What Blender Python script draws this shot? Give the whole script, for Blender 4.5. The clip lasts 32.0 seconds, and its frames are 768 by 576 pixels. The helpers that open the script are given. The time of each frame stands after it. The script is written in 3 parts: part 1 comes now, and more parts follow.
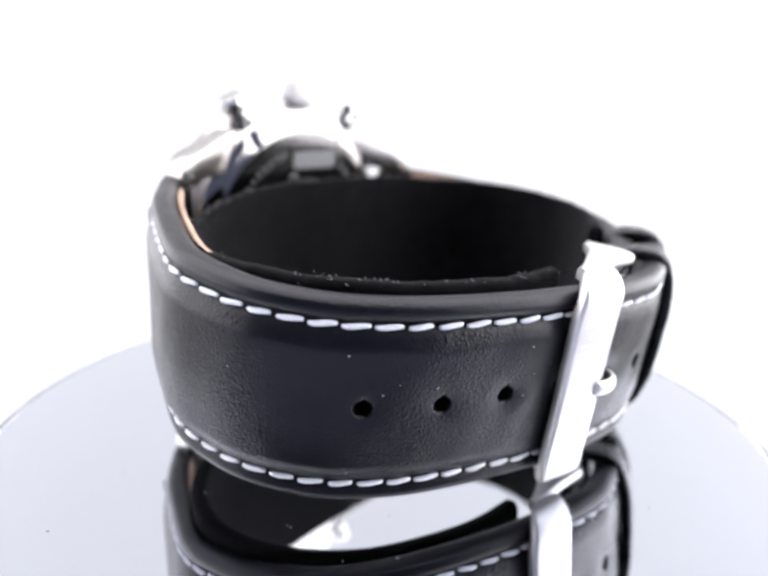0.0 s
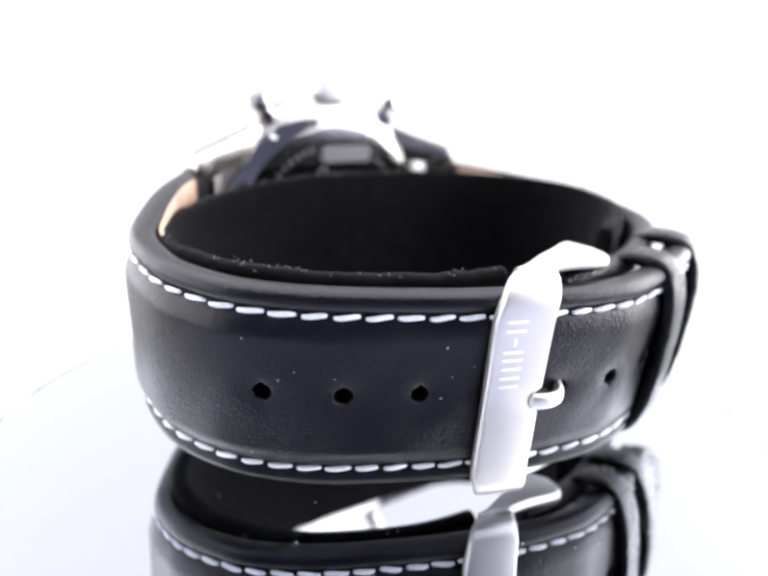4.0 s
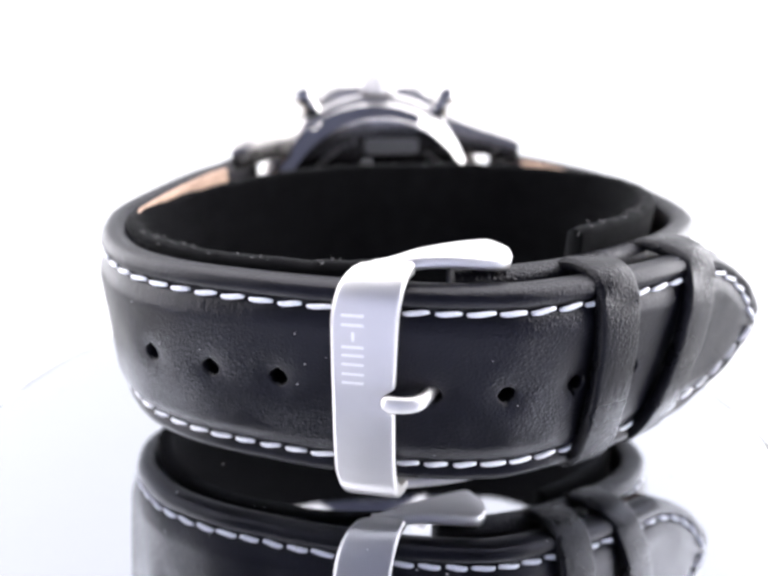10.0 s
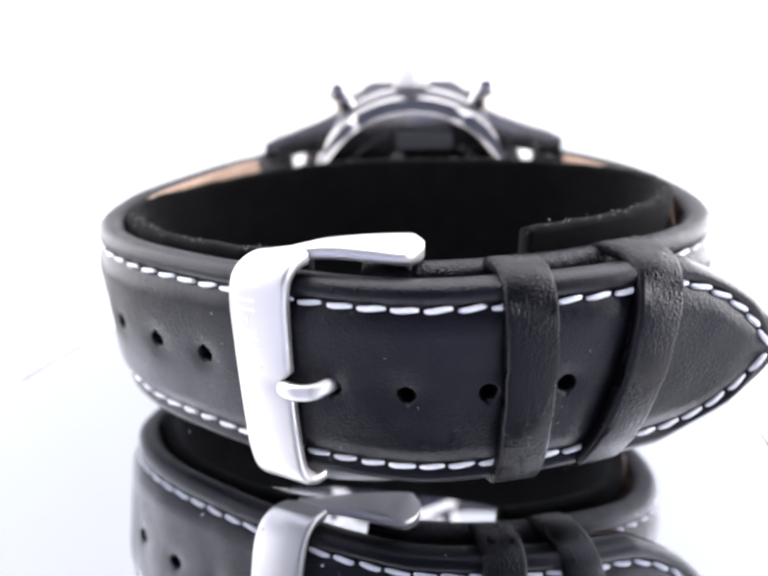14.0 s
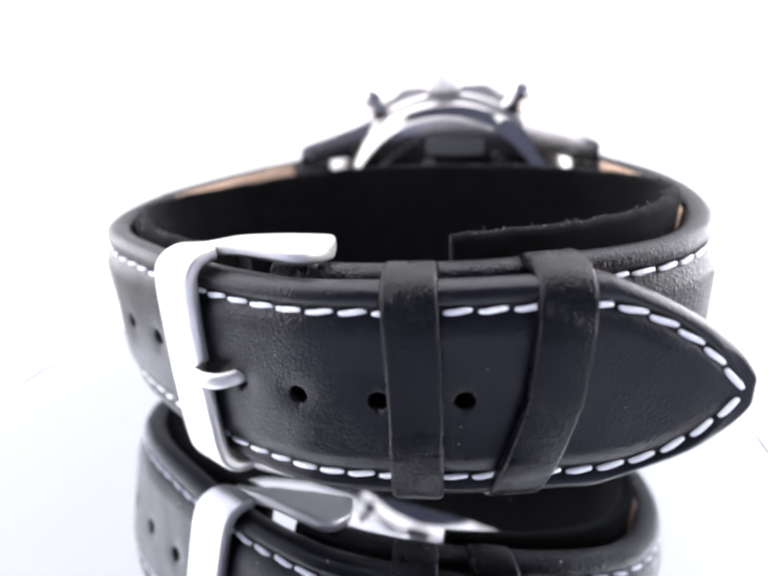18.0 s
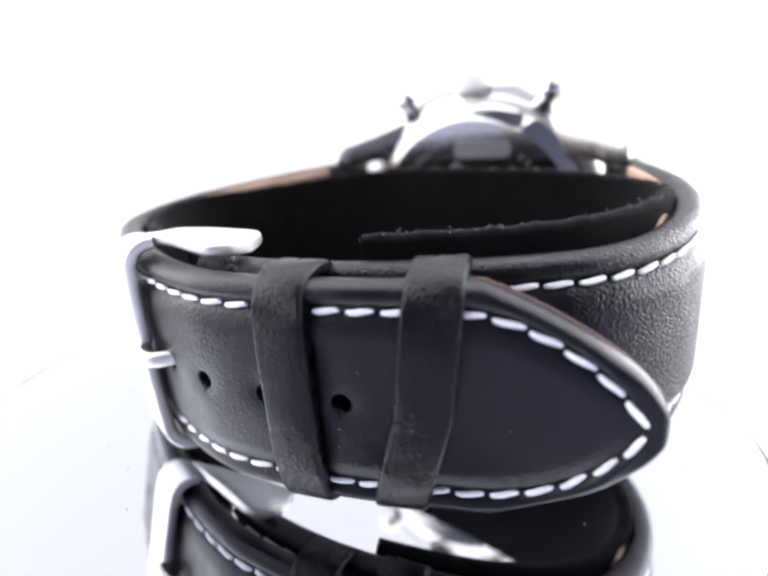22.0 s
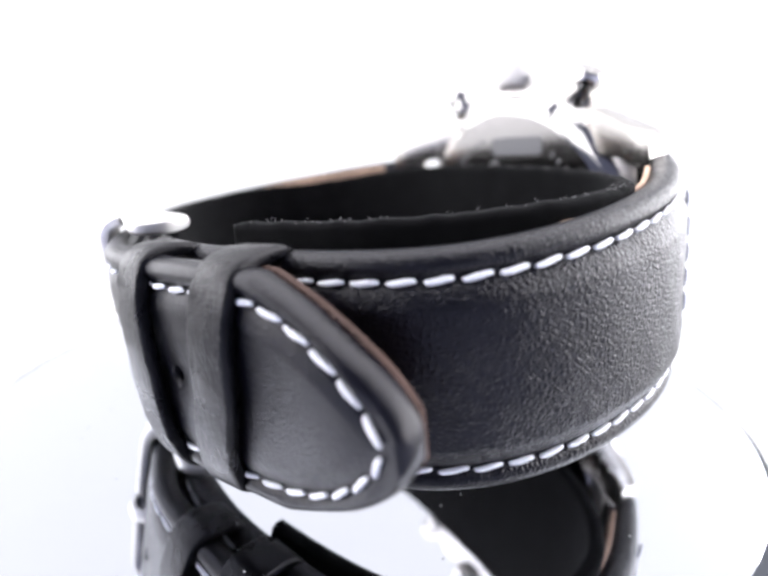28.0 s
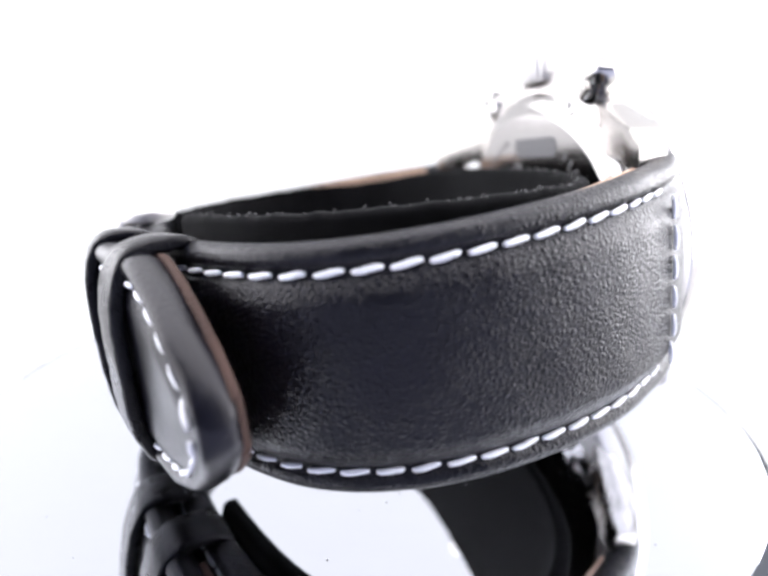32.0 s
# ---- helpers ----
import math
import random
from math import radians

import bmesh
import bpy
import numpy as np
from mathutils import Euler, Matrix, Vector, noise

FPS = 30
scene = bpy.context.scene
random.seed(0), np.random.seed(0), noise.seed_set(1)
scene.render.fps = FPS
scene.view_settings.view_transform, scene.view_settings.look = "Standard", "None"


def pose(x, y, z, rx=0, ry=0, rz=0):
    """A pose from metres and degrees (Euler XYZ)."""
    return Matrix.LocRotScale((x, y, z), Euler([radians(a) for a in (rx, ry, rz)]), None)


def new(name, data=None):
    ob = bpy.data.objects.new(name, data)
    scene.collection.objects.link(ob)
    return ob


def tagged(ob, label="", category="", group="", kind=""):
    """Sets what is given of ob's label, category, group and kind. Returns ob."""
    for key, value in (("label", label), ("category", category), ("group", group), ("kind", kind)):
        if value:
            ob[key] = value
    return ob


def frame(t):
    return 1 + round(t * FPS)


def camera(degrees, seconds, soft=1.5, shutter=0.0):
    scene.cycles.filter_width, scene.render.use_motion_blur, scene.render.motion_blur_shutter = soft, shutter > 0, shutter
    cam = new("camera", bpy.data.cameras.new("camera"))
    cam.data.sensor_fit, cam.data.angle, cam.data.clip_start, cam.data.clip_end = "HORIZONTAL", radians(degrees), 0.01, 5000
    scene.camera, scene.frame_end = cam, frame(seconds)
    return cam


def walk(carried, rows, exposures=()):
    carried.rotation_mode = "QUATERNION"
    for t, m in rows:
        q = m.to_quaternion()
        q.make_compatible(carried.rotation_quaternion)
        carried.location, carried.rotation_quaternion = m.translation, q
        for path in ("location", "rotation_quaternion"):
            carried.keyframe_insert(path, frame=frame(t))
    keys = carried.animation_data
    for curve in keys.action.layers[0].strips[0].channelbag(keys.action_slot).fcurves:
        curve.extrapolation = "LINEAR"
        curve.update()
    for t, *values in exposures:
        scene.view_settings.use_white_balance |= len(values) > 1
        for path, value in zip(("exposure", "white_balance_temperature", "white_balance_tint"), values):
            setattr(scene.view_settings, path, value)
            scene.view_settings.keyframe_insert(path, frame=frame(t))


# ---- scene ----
U = 0.0765          # the plan below is in this unit of metres; the strap comes out 20 mm wide
FLOOR = 0.4453      # the lens's height over the mirror, in U
OMEGA = 3.8517      # degrees a second of the turntable
TILT, ROLL = 14.613, 1.91

# ---- camera and its path ----
cam = camera(70.5, 32.0, soft=3.0)
cam.data.dof.use_dof = True
cam.data.dof.focus_distance = 0.047
cam.data.dof.aperture_fstop = 18.0
# the head of the tripod gives a little: seconds, degrees further down, degrees to the right
NODS = [(0, -1.61, -0.07), (0.5, -1.69, -0.19), (1, -1.52, -0.25), (1.5, -1.39, -0.18), (2, -0.98, -0.14), (2.5, -1.06, -0.08), (3, -1.13, -0.06), (3.5, -0.99, -0.20), (5.5, -0.85, -0.14), (6, -0.70, -0.14), (6.5, -0.40, -0.09), (7, -0.35, -0.23), (7.5, -0.37, -0.08), (8, -0.45, -0.02), (8.5, -0.42, -0.03), (9, -0.11, 0.09), (9.5, 0.07, 0.09), (10, 0.01, 0.07), (10.5, 0.16, 0.04), (11, 0.37, 0.14), (11.5, 0.54, 0.17), (12, 0.48, 0.00), (12.5, 0.57, -0.08), (13, 0.34, 0.02), (13.5, 0.74, 0.05), (14, 0.70, 0.04), (14.5, 0.48, 0.02), (16.5, 0.58, 0.08), (17, 0.28, 0.08), (17.5, 0.18, 0.11), (18, 0.22, 0.02), (18.5, 0.49, 0.02), (19, 0.65, 0.03), (19.5, 0.37, 0.01), (20, 0.30, -0.06), (20.5, 0.24, -0.09), (21, 0.65, 0.00), (21.5, 0.46, -0.05), (22, 0.01, 0.12), (22.5, 0.10, 0.18), (23, 0.04, 0.13), (23.5, 0.56, 0.23), (24, 0.46, 0.13), (24.5, 0.31, 0.20), (25, 0.16, 0.21), (25.5, 0.32, 0.13), (26, 0.53, 0.23), (26.5, 0.30, 0.17), (28.5, 0.43, 0.18), (29, 0.27, -0.00), (29.5, 0.18, -0.31), (30, 0.29, -0.20), (30.5, 0.54, -0.02), (31, 0.25, -0.01), (31.5, 0.17, -0.11), (32, 0.32, -0.16)]
walk(cam, [(t, pose(0.0108 * U, -0.9885 * U, FLOOR * U, 90 - TILT - nod, 0, -pan) @ pose(0, 0, 0, 0, 0, ROLL)) for t, nod, pan in NODS],
     [(0, 0.17), (1, 0.20), (2, 0.31), (3, 0.40), (6, 0.47), (32, 0.48)])


# ---- world and light ----
world = bpy.data.worlds.new("room")
scene.world = world
world.use_nodes = True
world.node_tree.nodes["Background"].inputs[0].default_value = (0.70, 0.76, 1.0, 1)
world.node_tree.nodes["Background"].inputs[1].default_value = 0.28


# ---- materials ----
def material(name, colour, rough=0.5, metal=0.0, spec=0.5):
    m = bpy.data.materials.new(name)
    m.use_nodes = True
    b = m.node_tree.nodes["Principled BSDF"]
    b.inputs["Base Color"].default_value = (*colour, 1)
    b.inputs["Roughness"].default_value = rough
    b.inputs["Metallic"].default_value = metal
    b.inputs["Specular IOR Level"].default_value = spec
    return m, m.node_tree, b


def coords(tree, scale):
    tc = tree.nodes.new("ShaderNodeTexCoord")
    mp = tree.nodes.new("ShaderNodeMapping")
    mp.inputs["Scale"].default_value = (scale,) * 3 if isinstance(scale, (int, float)) else scale
    tree.links.new(tc.outputs["Object"], mp.inputs[0])
    return mp.outputs[0]


def noise_tex(tree, vec, detail=4.0, distortion=0.0):
    n = tree.nodes.new("ShaderNodeTexNoise")
    n.inputs["Scale"].default_value = 1.0
    n.inputs["Detail"].default_value = detail
    n.inputs["Distortion"].default_value = distortion
    tree.links.new(vec, n.inputs["Vector"])
    return n.outputs["Fac"]


def ramp(tree, fac, stops):
    r = tree.nodes.new("ShaderNodeValToRGB")
    el = r.color_ramp.elements
    el[0].position, el[0].color = stops[0][0], (*stops[0][1], 1)
    el[1].position, el[1].color = stops[1][0], (*stops[1][1], 1)
    tree.links.new(fac, r.inputs[0])
    return r.outputs[0]


def spread(tree, fac, low, high):
    r = tree.nodes.new("ShaderNodeMapRange")
    r.inputs["To Min"].default_value, r.inputs["To Max"].default_value = low, high
    tree.links.new(fac, r.inputs["Value"])
    return r.outputs[0]


def bump(tree, bsdf, height, strength, distance, before=None):
    b = tree.nodes.new("ShaderNodeBump")
    b.inputs["Strength"].default_value = strength
    b.inputs["Distance"].default_value = distance
    tree.links.new(height, b.inputs["Height"])
    if before:
        tree.links.new(before, b.inputs["Normal"])
    tree.links.new(b.outputs[0], bsdf.inputs["Normal"])
    return b.outputs[0]


def leather(name, colour, rough, grain, strength, smooth=0.10):
    m, t, b = material(name, colour, rough, 0.0, 0.30)
    b.inputs["Specular Tint"].default_value = (1.0, 0.97, 0.98, 1)
    v = t.nodes.new("ShaderNodeTexVoronoi")
    v.feature = "DISTANCE_TO_EDGE"
    v.inputs["Scale"].default_value = 1.0
    warp = coords(t, grain)
    add = t.nodes.new("ShaderNodeVectorMath")
    n = t.nodes.new("ShaderNodeTexNoise")
    n.inputs["Scale"].default_value = 0.9
    t.links.new(warp, n.inputs["Vector"])
    t.links.new(warp, add.inputs[0])
    t.links.new(n.outputs["Color"], add.inputs[1])
    t.links.new(add.outputs[0], v.inputs["Vector"])
    cells = ramp(t, v.outputs["Distance"], ((0.0, (0, 0, 0)), (0.40, (1, 1, 1))))
    # the grain fades in and out over a few millimetres
    patch = ramp(t, noise_tex(t, coords(t, 110.0), 2.0), ((0.40, (smooth,) * 3), (0.64, (1, 1, 1))))
    mul = t.nodes.new("ShaderNodeMath")
    mul.operation = "MULTIPLY"
    t.links.new(cells, mul.inputs[0])
    t.links.new(patch, mul.inputs[1])
    first = bump(t, b, mul.outputs[0], strength, 0.00018)
    fine = noise_tex(t, coords(t, grain * 3.1), 3.0)
    bump(t, b, fine, strength * 0.3, 0.00003, first)
    tone = noise_tex(t, coords(t, 300.0), 4.0)
    t.links.new(spread(t, tone, rough - 0.07, rough + 0.08), b.inputs["Roughness"])
    low = tuple(c * 0.8 for c in colour)
    high = tuple(c * 1.25 for c in colour)
    t.links.new(ramp(t, tone, ((0.3, low), (0.7, high))), b.inputs["Base Color"])
    return m


LEATHER = leather("black_leather", (0.0019, 0.0020, 0.0046), 0.31, 2300.0, 0.26, 0.3)
PEBBLED = leather("pebbled_black_leather", (0.0019, 0.0020, 0.0044), 0.30, 2050.0, 0.54, 0.55)
KEEPER = leather("keeper_leather", (0.0020, 0.0021, 0.0036), 0.28, 2500.0, 0.36)
KEEPER.node_tree.nodes["Principled BSDF"].inputs["Specular IOR Level"].default_value = 0.22
tree = KEEPER.node_tree
crease = tree.nodes.new("ShaderNodeBump")
crease.inputs["Strength"].default_value, crease.inputs["Distance"].default_value = 0.30, 0.0002
tree.links.new(noise_tex(tree, coords(tree, (2200.0, 2200.0, 420.0)), 4.0, 0.8), crease.inputs["Height"])
first = [n for n in tree.nodes if n.type == "BUMP" and n != crease and not n.inputs["Normal"].is_linked][0]
tree.links.new(crease.outputs[0], first.inputs["Normal"])
BROWN = leather("raw_brown_leather", (0.050, 0.029, 0.023), 0.85, 1900.0, 1.0)
PEBBLED.node_tree.nodes["Principled BSDF"].inputs["Specular IOR Level"].default_value = 0.25
TAN = leather("tan_leather", (0.44, 0.30, 0.22), 0.7, 2600.0, 0.4)


def suede():
    m, t, b = material("black_suede", (0.010, 0.010, 0.011), 0.95, 0.0, 0.06)
    b.inputs["Sheen Weight"].default_value = 0.05
    b.inputs["Sheen Roughness"].default_value = 0.4
    f = noise_tex(t, coords(t, 9000.0), 5.0)
    bump(t, b, f, 0.9, 0.00012)
    t.links.new(ramp(t, noise_tex(t, coords(t, 350.0), 5.0), ((0.35, (0.0015, 0.0015, 0.0018)), (0.75, (0.0045, 0.0045, 0.005)))), b.inputs["Base Color"])
    return m


def thread():
    m, t, b = material("white_thread", (0.80, 0.80, 0.82), 0.7, 0.0, 0.3)
    tc = coords(t, (9000.0, 9000.0, 9000.0))
    bump(t, b, noise_tex(t, tc, 3.0), 0.5, 0.00005)
    t.links.new(ramp(t, noise_tex(t, coords(t, 1500.0), 3.0), ((0.3, (0.78, 0.78, 0.81)), (0.7, (0.92, 0.92, 0.93)))), b.inputs["Base Color"])
    return m


def steel(name, rough, brushed=None, tint=(0.66, 0.64, 0.62)):
    m, t, b = material(name, tint, rough, 1.0)
    smear = noise_tex(t, coords(t, 600.0), 4.0)
    t.links.new(spread(t, smear, rough * 0.8, rough * 1.3), b.inputs["Roughness"])
    if brushed:
        bump(t, b, noise_tex(t, coords(t, brushed), 3.0), 0.12, 0.00002)
    return m


SUEDE = suede()
THREAD = thread()
POLISHED = steel("polished_steel", 0.14, None, (0.50, 0.48, 0.46))
BACK = steel("case_back_steel", 0.12, None, (0.40, 0.385, 0.375))
LUG = steel("lug_steel", 0.24, None, (0.41, 0.39, 0.37))
SATIN = steel("satin_steel", 0.40, None, (0.50, 0.48, 0.465))
BRUSHED = steel("brushed_steel", 0.44, (900.0, 900.0, 14000.0))
ENGRAVED = material("engraved_mark", (0.92, 0.91, 0.90), 0.8, 1.0)[0]
ETCHED = material("etched_mark", (0.17, 0.17, 0.175), 0.5, 1.0)[0]
BLACK = material("black_enamel", (0.01, 0.01, 0.012), 0.3)[0]
DUST = material("pale_dust", (0.35, 0.35, 0.36), 0.9)[0]
DIAL = material("black_dial", (0.012, 0.012, 0.014), 0.5)[0]
LINT = material("grey_lint", (0.20, 0.20, 0.205), 0.9)[0]

m, t, b = material("crystal_glass", (1, 1, 1), 0.02)
b.inputs["Transmission Weight"].default_value = 1.0
b.inputs["IOR"].default_value = 1.5
CRYSTAL = m


def mirror():
    m, t, b = material("mirror_glass", (0.625, 0.642, 0.685), 0.02, 1.0)
    t.links.new(spread(t, noise_tex(t, coords(t, 90.0), 4.0), 0.012, 0.04), b.inputs["Roughness"])
    return m


MIRROR = mirror()
MIRROR_EDGE = material("glass_edge", (0.05, 0.054, 0.062), 0.7, 0.0, 0.04)[0]
PLASTIC = material("white_plastic", (0.75, 0.75, 0.77), 0.5)[0]


# glow is emission put into the surface, standing in for lamps
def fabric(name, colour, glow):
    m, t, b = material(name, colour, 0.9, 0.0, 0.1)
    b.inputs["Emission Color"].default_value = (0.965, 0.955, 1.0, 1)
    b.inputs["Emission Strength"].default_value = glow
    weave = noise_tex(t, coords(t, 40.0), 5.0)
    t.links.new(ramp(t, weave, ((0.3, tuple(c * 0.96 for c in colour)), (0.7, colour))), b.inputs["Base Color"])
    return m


# the sheet's white is its own glow over a dark grey base colour
SHEET = fabric("self_glowing_sheet", (0.14, 0.144, 0.15), 0.82)
# side panels emit by themselves; east is raised to brighten the strap's right sheen
WEST = fabric("side_glow_panel", (0.50, 0.51, 0.53), 3.0)
EAST = fabric("brighter_side_glow_panel", (0.50, 0.51, 0.53), 5.4)
# the unseen top panel emits by itself, to light stitches and steel from above
TOP = fabric("top_glow_panel", (0.50, 0.51, 0.53), 3.1)
WALL = fabric("dark_room_wall", (0.35, 0.37, 0.48), 0.0)


# ---- helpers for meshes ----
def part(name, bm, mat, parent=None, label="", smooth=True):
    me = bpy.data.meshes.new(name)
    bmesh.ops.recalc_face_normals(bm, faces=bm.faces)
    bm.to_mesh(me)
    bm.free()
    return placed(name, me, mat, parent, label, smooth)


def placed(name, me, mat, parent=None, label="", smooth=True):
    if mat and not me.materials:
        me.materials.append(mat)
    if smooth:
        me.polygons.foreach_set("use_smooth", [True] * len(me.polygons))
    ob = new(name, me)
    if parent:
        ob.parent = parent
    return tagged(ob, label)


def mesh_part(name, verts, faces, mat, parent=None, label="", smooth=True):
    me = bpy.data.meshes.new(name)
    me.from_pydata([tuple(v) for v in verts], [], faces)
    me.update()
    bm = bmesh.new()
    bm.from_mesh(me)
    bmesh.ops.recalc_face_normals(bm, faces=bm.faces)
    bm.to_mesh(me)
    bm.free()
    return placed(name, me, mat, parent, label, smooth)


def tube_faces(n, m, caps=True):
    """Faces of n rings of m points, closed round each ring."""
    f = [(i * m + j, i * m + (j + 1) % m, (i + 1) * m + (j + 1) % m, (i + 1) * m + j) for i in range(n - 1) for j in range(m)]
    if caps:
        f += [tuple(range(m - 1, -1, -1)), tuple((n - 1) * m + j for j in range(m))]
    return f


class Path:
    """A smooth line in the plan through a few points, walked by its length (plan units)."""

    def __init__(self, pts):
        p = np.array(pts, float)
        q = np.vstack([2 * p[0] - p[1], p, 2 * p[-1] - p[-2]])
        out = []
        for i in range(1, len(q) - 2):
            a, b, c, d = q[i - 1:i + 3]
            for k in range(40):
                s = k / 40
                out.append(0.5 * (2 * b + (c - a) * s + (2 * a - 5 * b + 4 * c - d) * s * s + (3 * b - a - 3 * c + d) * s ** 3))
        out.append(p[-1])
        self.p = np.array(out)
        for _ in range(60):
            self.p[1:-1] = 0.25 * self.p[:-2] + 0.5 * self.p[1:-1] + 0.25 * self.p[2:]
        self.s = np.concatenate([[0], np.cumsum(np.hypot(*np.diff(self.p, axis=0).T))])
        self.length = self.s[-1]

    def at(self, s):
        """Place and outward normal (to the right of the way)."""
        s = np.asarray(s, float)
        pos = np.stack([np.interp(s, self.s, self.p[:, k]) for k in (0, 1)], -1)
        e = 0.004
        a, b = np.clip(s - e, 0, self.length), np.clip(s + e, 0, self.length)
        d = np.stack([np.interp(b, self.s, self.p[:, k]) - np.interp(a, self.s, self.p[:, k]) for k in (0, 1)], -1)
        d /= np.linalg.norm(d, axis=-1, keepdims=True)
        return pos, np.stack([d[..., 1], -d[..., 0]], -1)

    def near(self, x, y):
        return self.s[np.argmin(np.hypot(self.p[:, 0] - x, self.p[:, 1] - y))]


def step(a, b, x):
    u = np.clip((x - a) / (b - a), 0, 1)
    return u * u * (3 - 2 * u)


def lathe(name, profile, mat, parent, axis=(0, 1, 0), centre=(0, 0, 0), n=96, label="", wave=None):
    """Turns (radius, height) points about the axis; closed by the profile's own ends on the axis."""
    axis = Vector(axis).normalized()
    turn = axis.to_track_quat("Z", "Y").to_matrix()
    verts, m = [], len(profile)
    for i in range(n):
        a = 2 * math.pi * i / n
        for r, h in profile:
            k = wave(a, r, h) if wave else 1.0
            v = turn @ Vector((r * k * math.cos(a), r * k * math.sin(a), h)) + Vector(centre)
            verts.append(v * U)
    faces = [(i * m + j, i * m + j + 1, ((i + 1) % n) * m + j + 1, ((i + 1) % n) * m + j) for i in range(n) for j in range(m - 1)]
    bm = bmesh.new()
    vs = [bm.verts.new(v) for v in verts]
    for f in faces:
        bm.faces.new([vs[k] for k in f])
    bmesh.ops.remove_doubles(bm, verts=bm.verts, dist=1e-7)
    ob = part(name, bm, mat, parent, label)
    return ob


def sharpen(ob, degrees=35):
    """Marks hard edges, so that smooth shading keeps them."""
    bm = bmesh.new()
    bm.from_mesh(ob.data)
    for e in bm.edges:
        if len(e.link_faces) == 2 and e.calc_face_angle(0) > radians(degrees):
            e.smooth = False
    bm.to_mesh(ob.data)
    bm.free()
    return ob


def loft(name, rings, mat, parent, label="", hard=40):
    verts = [Vector(v) * U for r in rings for v in r]
    ob = mesh_part(name, verts, tube_faces(len(rings), len(rings[0])), mat, parent, label)
    return sharpen(ob, hard)


def round_rect(w, h, r, n=5):
    """A rounded rectangle's outline round (0, 0)."""
    out = []
    for cx, cy, a0 in ((w - r, h - r, 0), (-w + r, h - r, 90), (-w + r, -h + r, 180), (w - r, -h + r, 270)):
        for k in range(n):
            a = radians(a0 + 90 * k / (n - 1))
            out.append((cx + r * math.cos(a), cy + r * math.sin(a)))
    return out


# ---- how the watch stands: x from six to twelve o'clock, y out of the dial, z to the crown ----
TILTED = Matrix(((0.6137, -0.7866, 0.0686), (0.7877, 0.6041, -0.1204), (0.0532, 0.1279, 0.9904))).to_4x4()
STAND = Matrix.Translation((0.0005 * U, 0.0028 * U, (FLOOR - 0.2151) * U)) @ TILTED


# ---- the large structure ----
def sheet(name, verts, faces, mat, label, category="backdrop"):
    ob = mesh_part(name, [Vector(v) for v in verts], faces, mat, None, "", False)
    return tagged(ob, label, category, "", "structure")


def cove():
    """The white sheet: a floor that sweeps up into the back wall and over the top."""
    prof = [(-0.062, -0.022)]
    for k in range(13):
        a = radians(-90 + 90 * k / 12)
        prof.append((0.32 + 0.10 * math.cos(a), 0.078 + 0.10 * math.sin(a)))
    for k in range(13):
        a = radians(90 * k / 12)
        prof.append((0.28 + 0.14 * math.cos(a), 0.16 + 0.14 * math.sin(a)))
    prof.append((0.20, 0.30))
    outer = [(y + 0.004, z - 0.004 if z < 0.12 else z + 0.004) for y, z in prof]
    ring = prof + outer[::-1]
    n = len(ring)
    verts = [(-0.42, y, z) for y, z in ring] + [(0.42, y, z) for y, z in ring]
    faces = [(i, (i + 1) % n, n + (i + 1) % n, n + i) for i in range(n)] + [tuple(range(n)), tuple(range(2 * n - 1, n - 1, -1))]
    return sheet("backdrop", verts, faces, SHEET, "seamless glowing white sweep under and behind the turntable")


def slab(name, lo, hi, mat, label, category="wall"):
    (a, b_, c), (d, e, f) = lo, hi
    verts = [(x, y, z) for x in (a, d) for y in (b_, e) for z in (c, f)]
    faces = [(0, 1, 3, 2), (4, 6, 7, 5), (0, 4, 5, 1), (2, 3, 7, 6), (0, 2, 6, 4), (1, 5, 7, 3)]
    return sheet(name, verts, faces, mat, label, category)


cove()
# two unseen glowing panels, added out of view to light the strap's sides
slab("glow_wall_west", (-0.434, -0.30, -0.026), (-0.424, 0.43, 0.31), WEST, "unseen glowing fabric side of the tent, added to light the strap")
slab("glow_wall_east", (0.424, -0.24, -0.026), (0.434, 0.43, 0.31), EAST, "unseen glowing fabric side of the tent, added to light the strap")
slab("ceiling", (-0.4235, -0.17, 0.300), (0.4235, 0.196, 0.306), TOP, "unseen glowing white diffuser over the tent, added as overhead light", "ceiling")
slab("floor", (-1.2, -0.90, -0.05), (1.2, 0.60, -0.0262), WALL, "dark table top under the light tent", "floor")
slab("wall_south", (-1.2, -0.92, -0.05), (1.2, -0.902, 1.2), WALL, "plain grey-blue wall of the room behind the camera")

# ---- turntable ----
turntable = tagged(new("turntable"), "round mirror-topped display turntable on a white base", "turntable")
R_DISC = 0.664
top = lathe("mirror_top", [(0, 0), (R_DISC - 0.0165, 0), (R_DISC - 0.015, -0.0003)], MIRROR, turntable, (0, 0, 1), (0.017, -0.007, 0), 160, "round silvered mirror")
sharpen(top, 8)
lathe("rim", [(R_DISC - 0.015, -0.0003), (R_DISC - 0.008, -0.0016), (R_DISC - 0.003, -0.006), (R_DISC, -0.012), (R_DISC, -0.045), (R_DISC - 0.006, -0.052), (0, -0.052)], MIRROR_EDGE, turntable, (0, 0, 1), (0.017, -0.007, 0), 160, "bevelled glass edge")
lathe("base", [(0, -0.054), (0.50, -0.054), (0.52, -0.07), (0.52, -0.2876), (0, -0.2876)], PLASTIC, turntable, (0, 0, 1), (0, 0, 0), 96, "white plastic base")

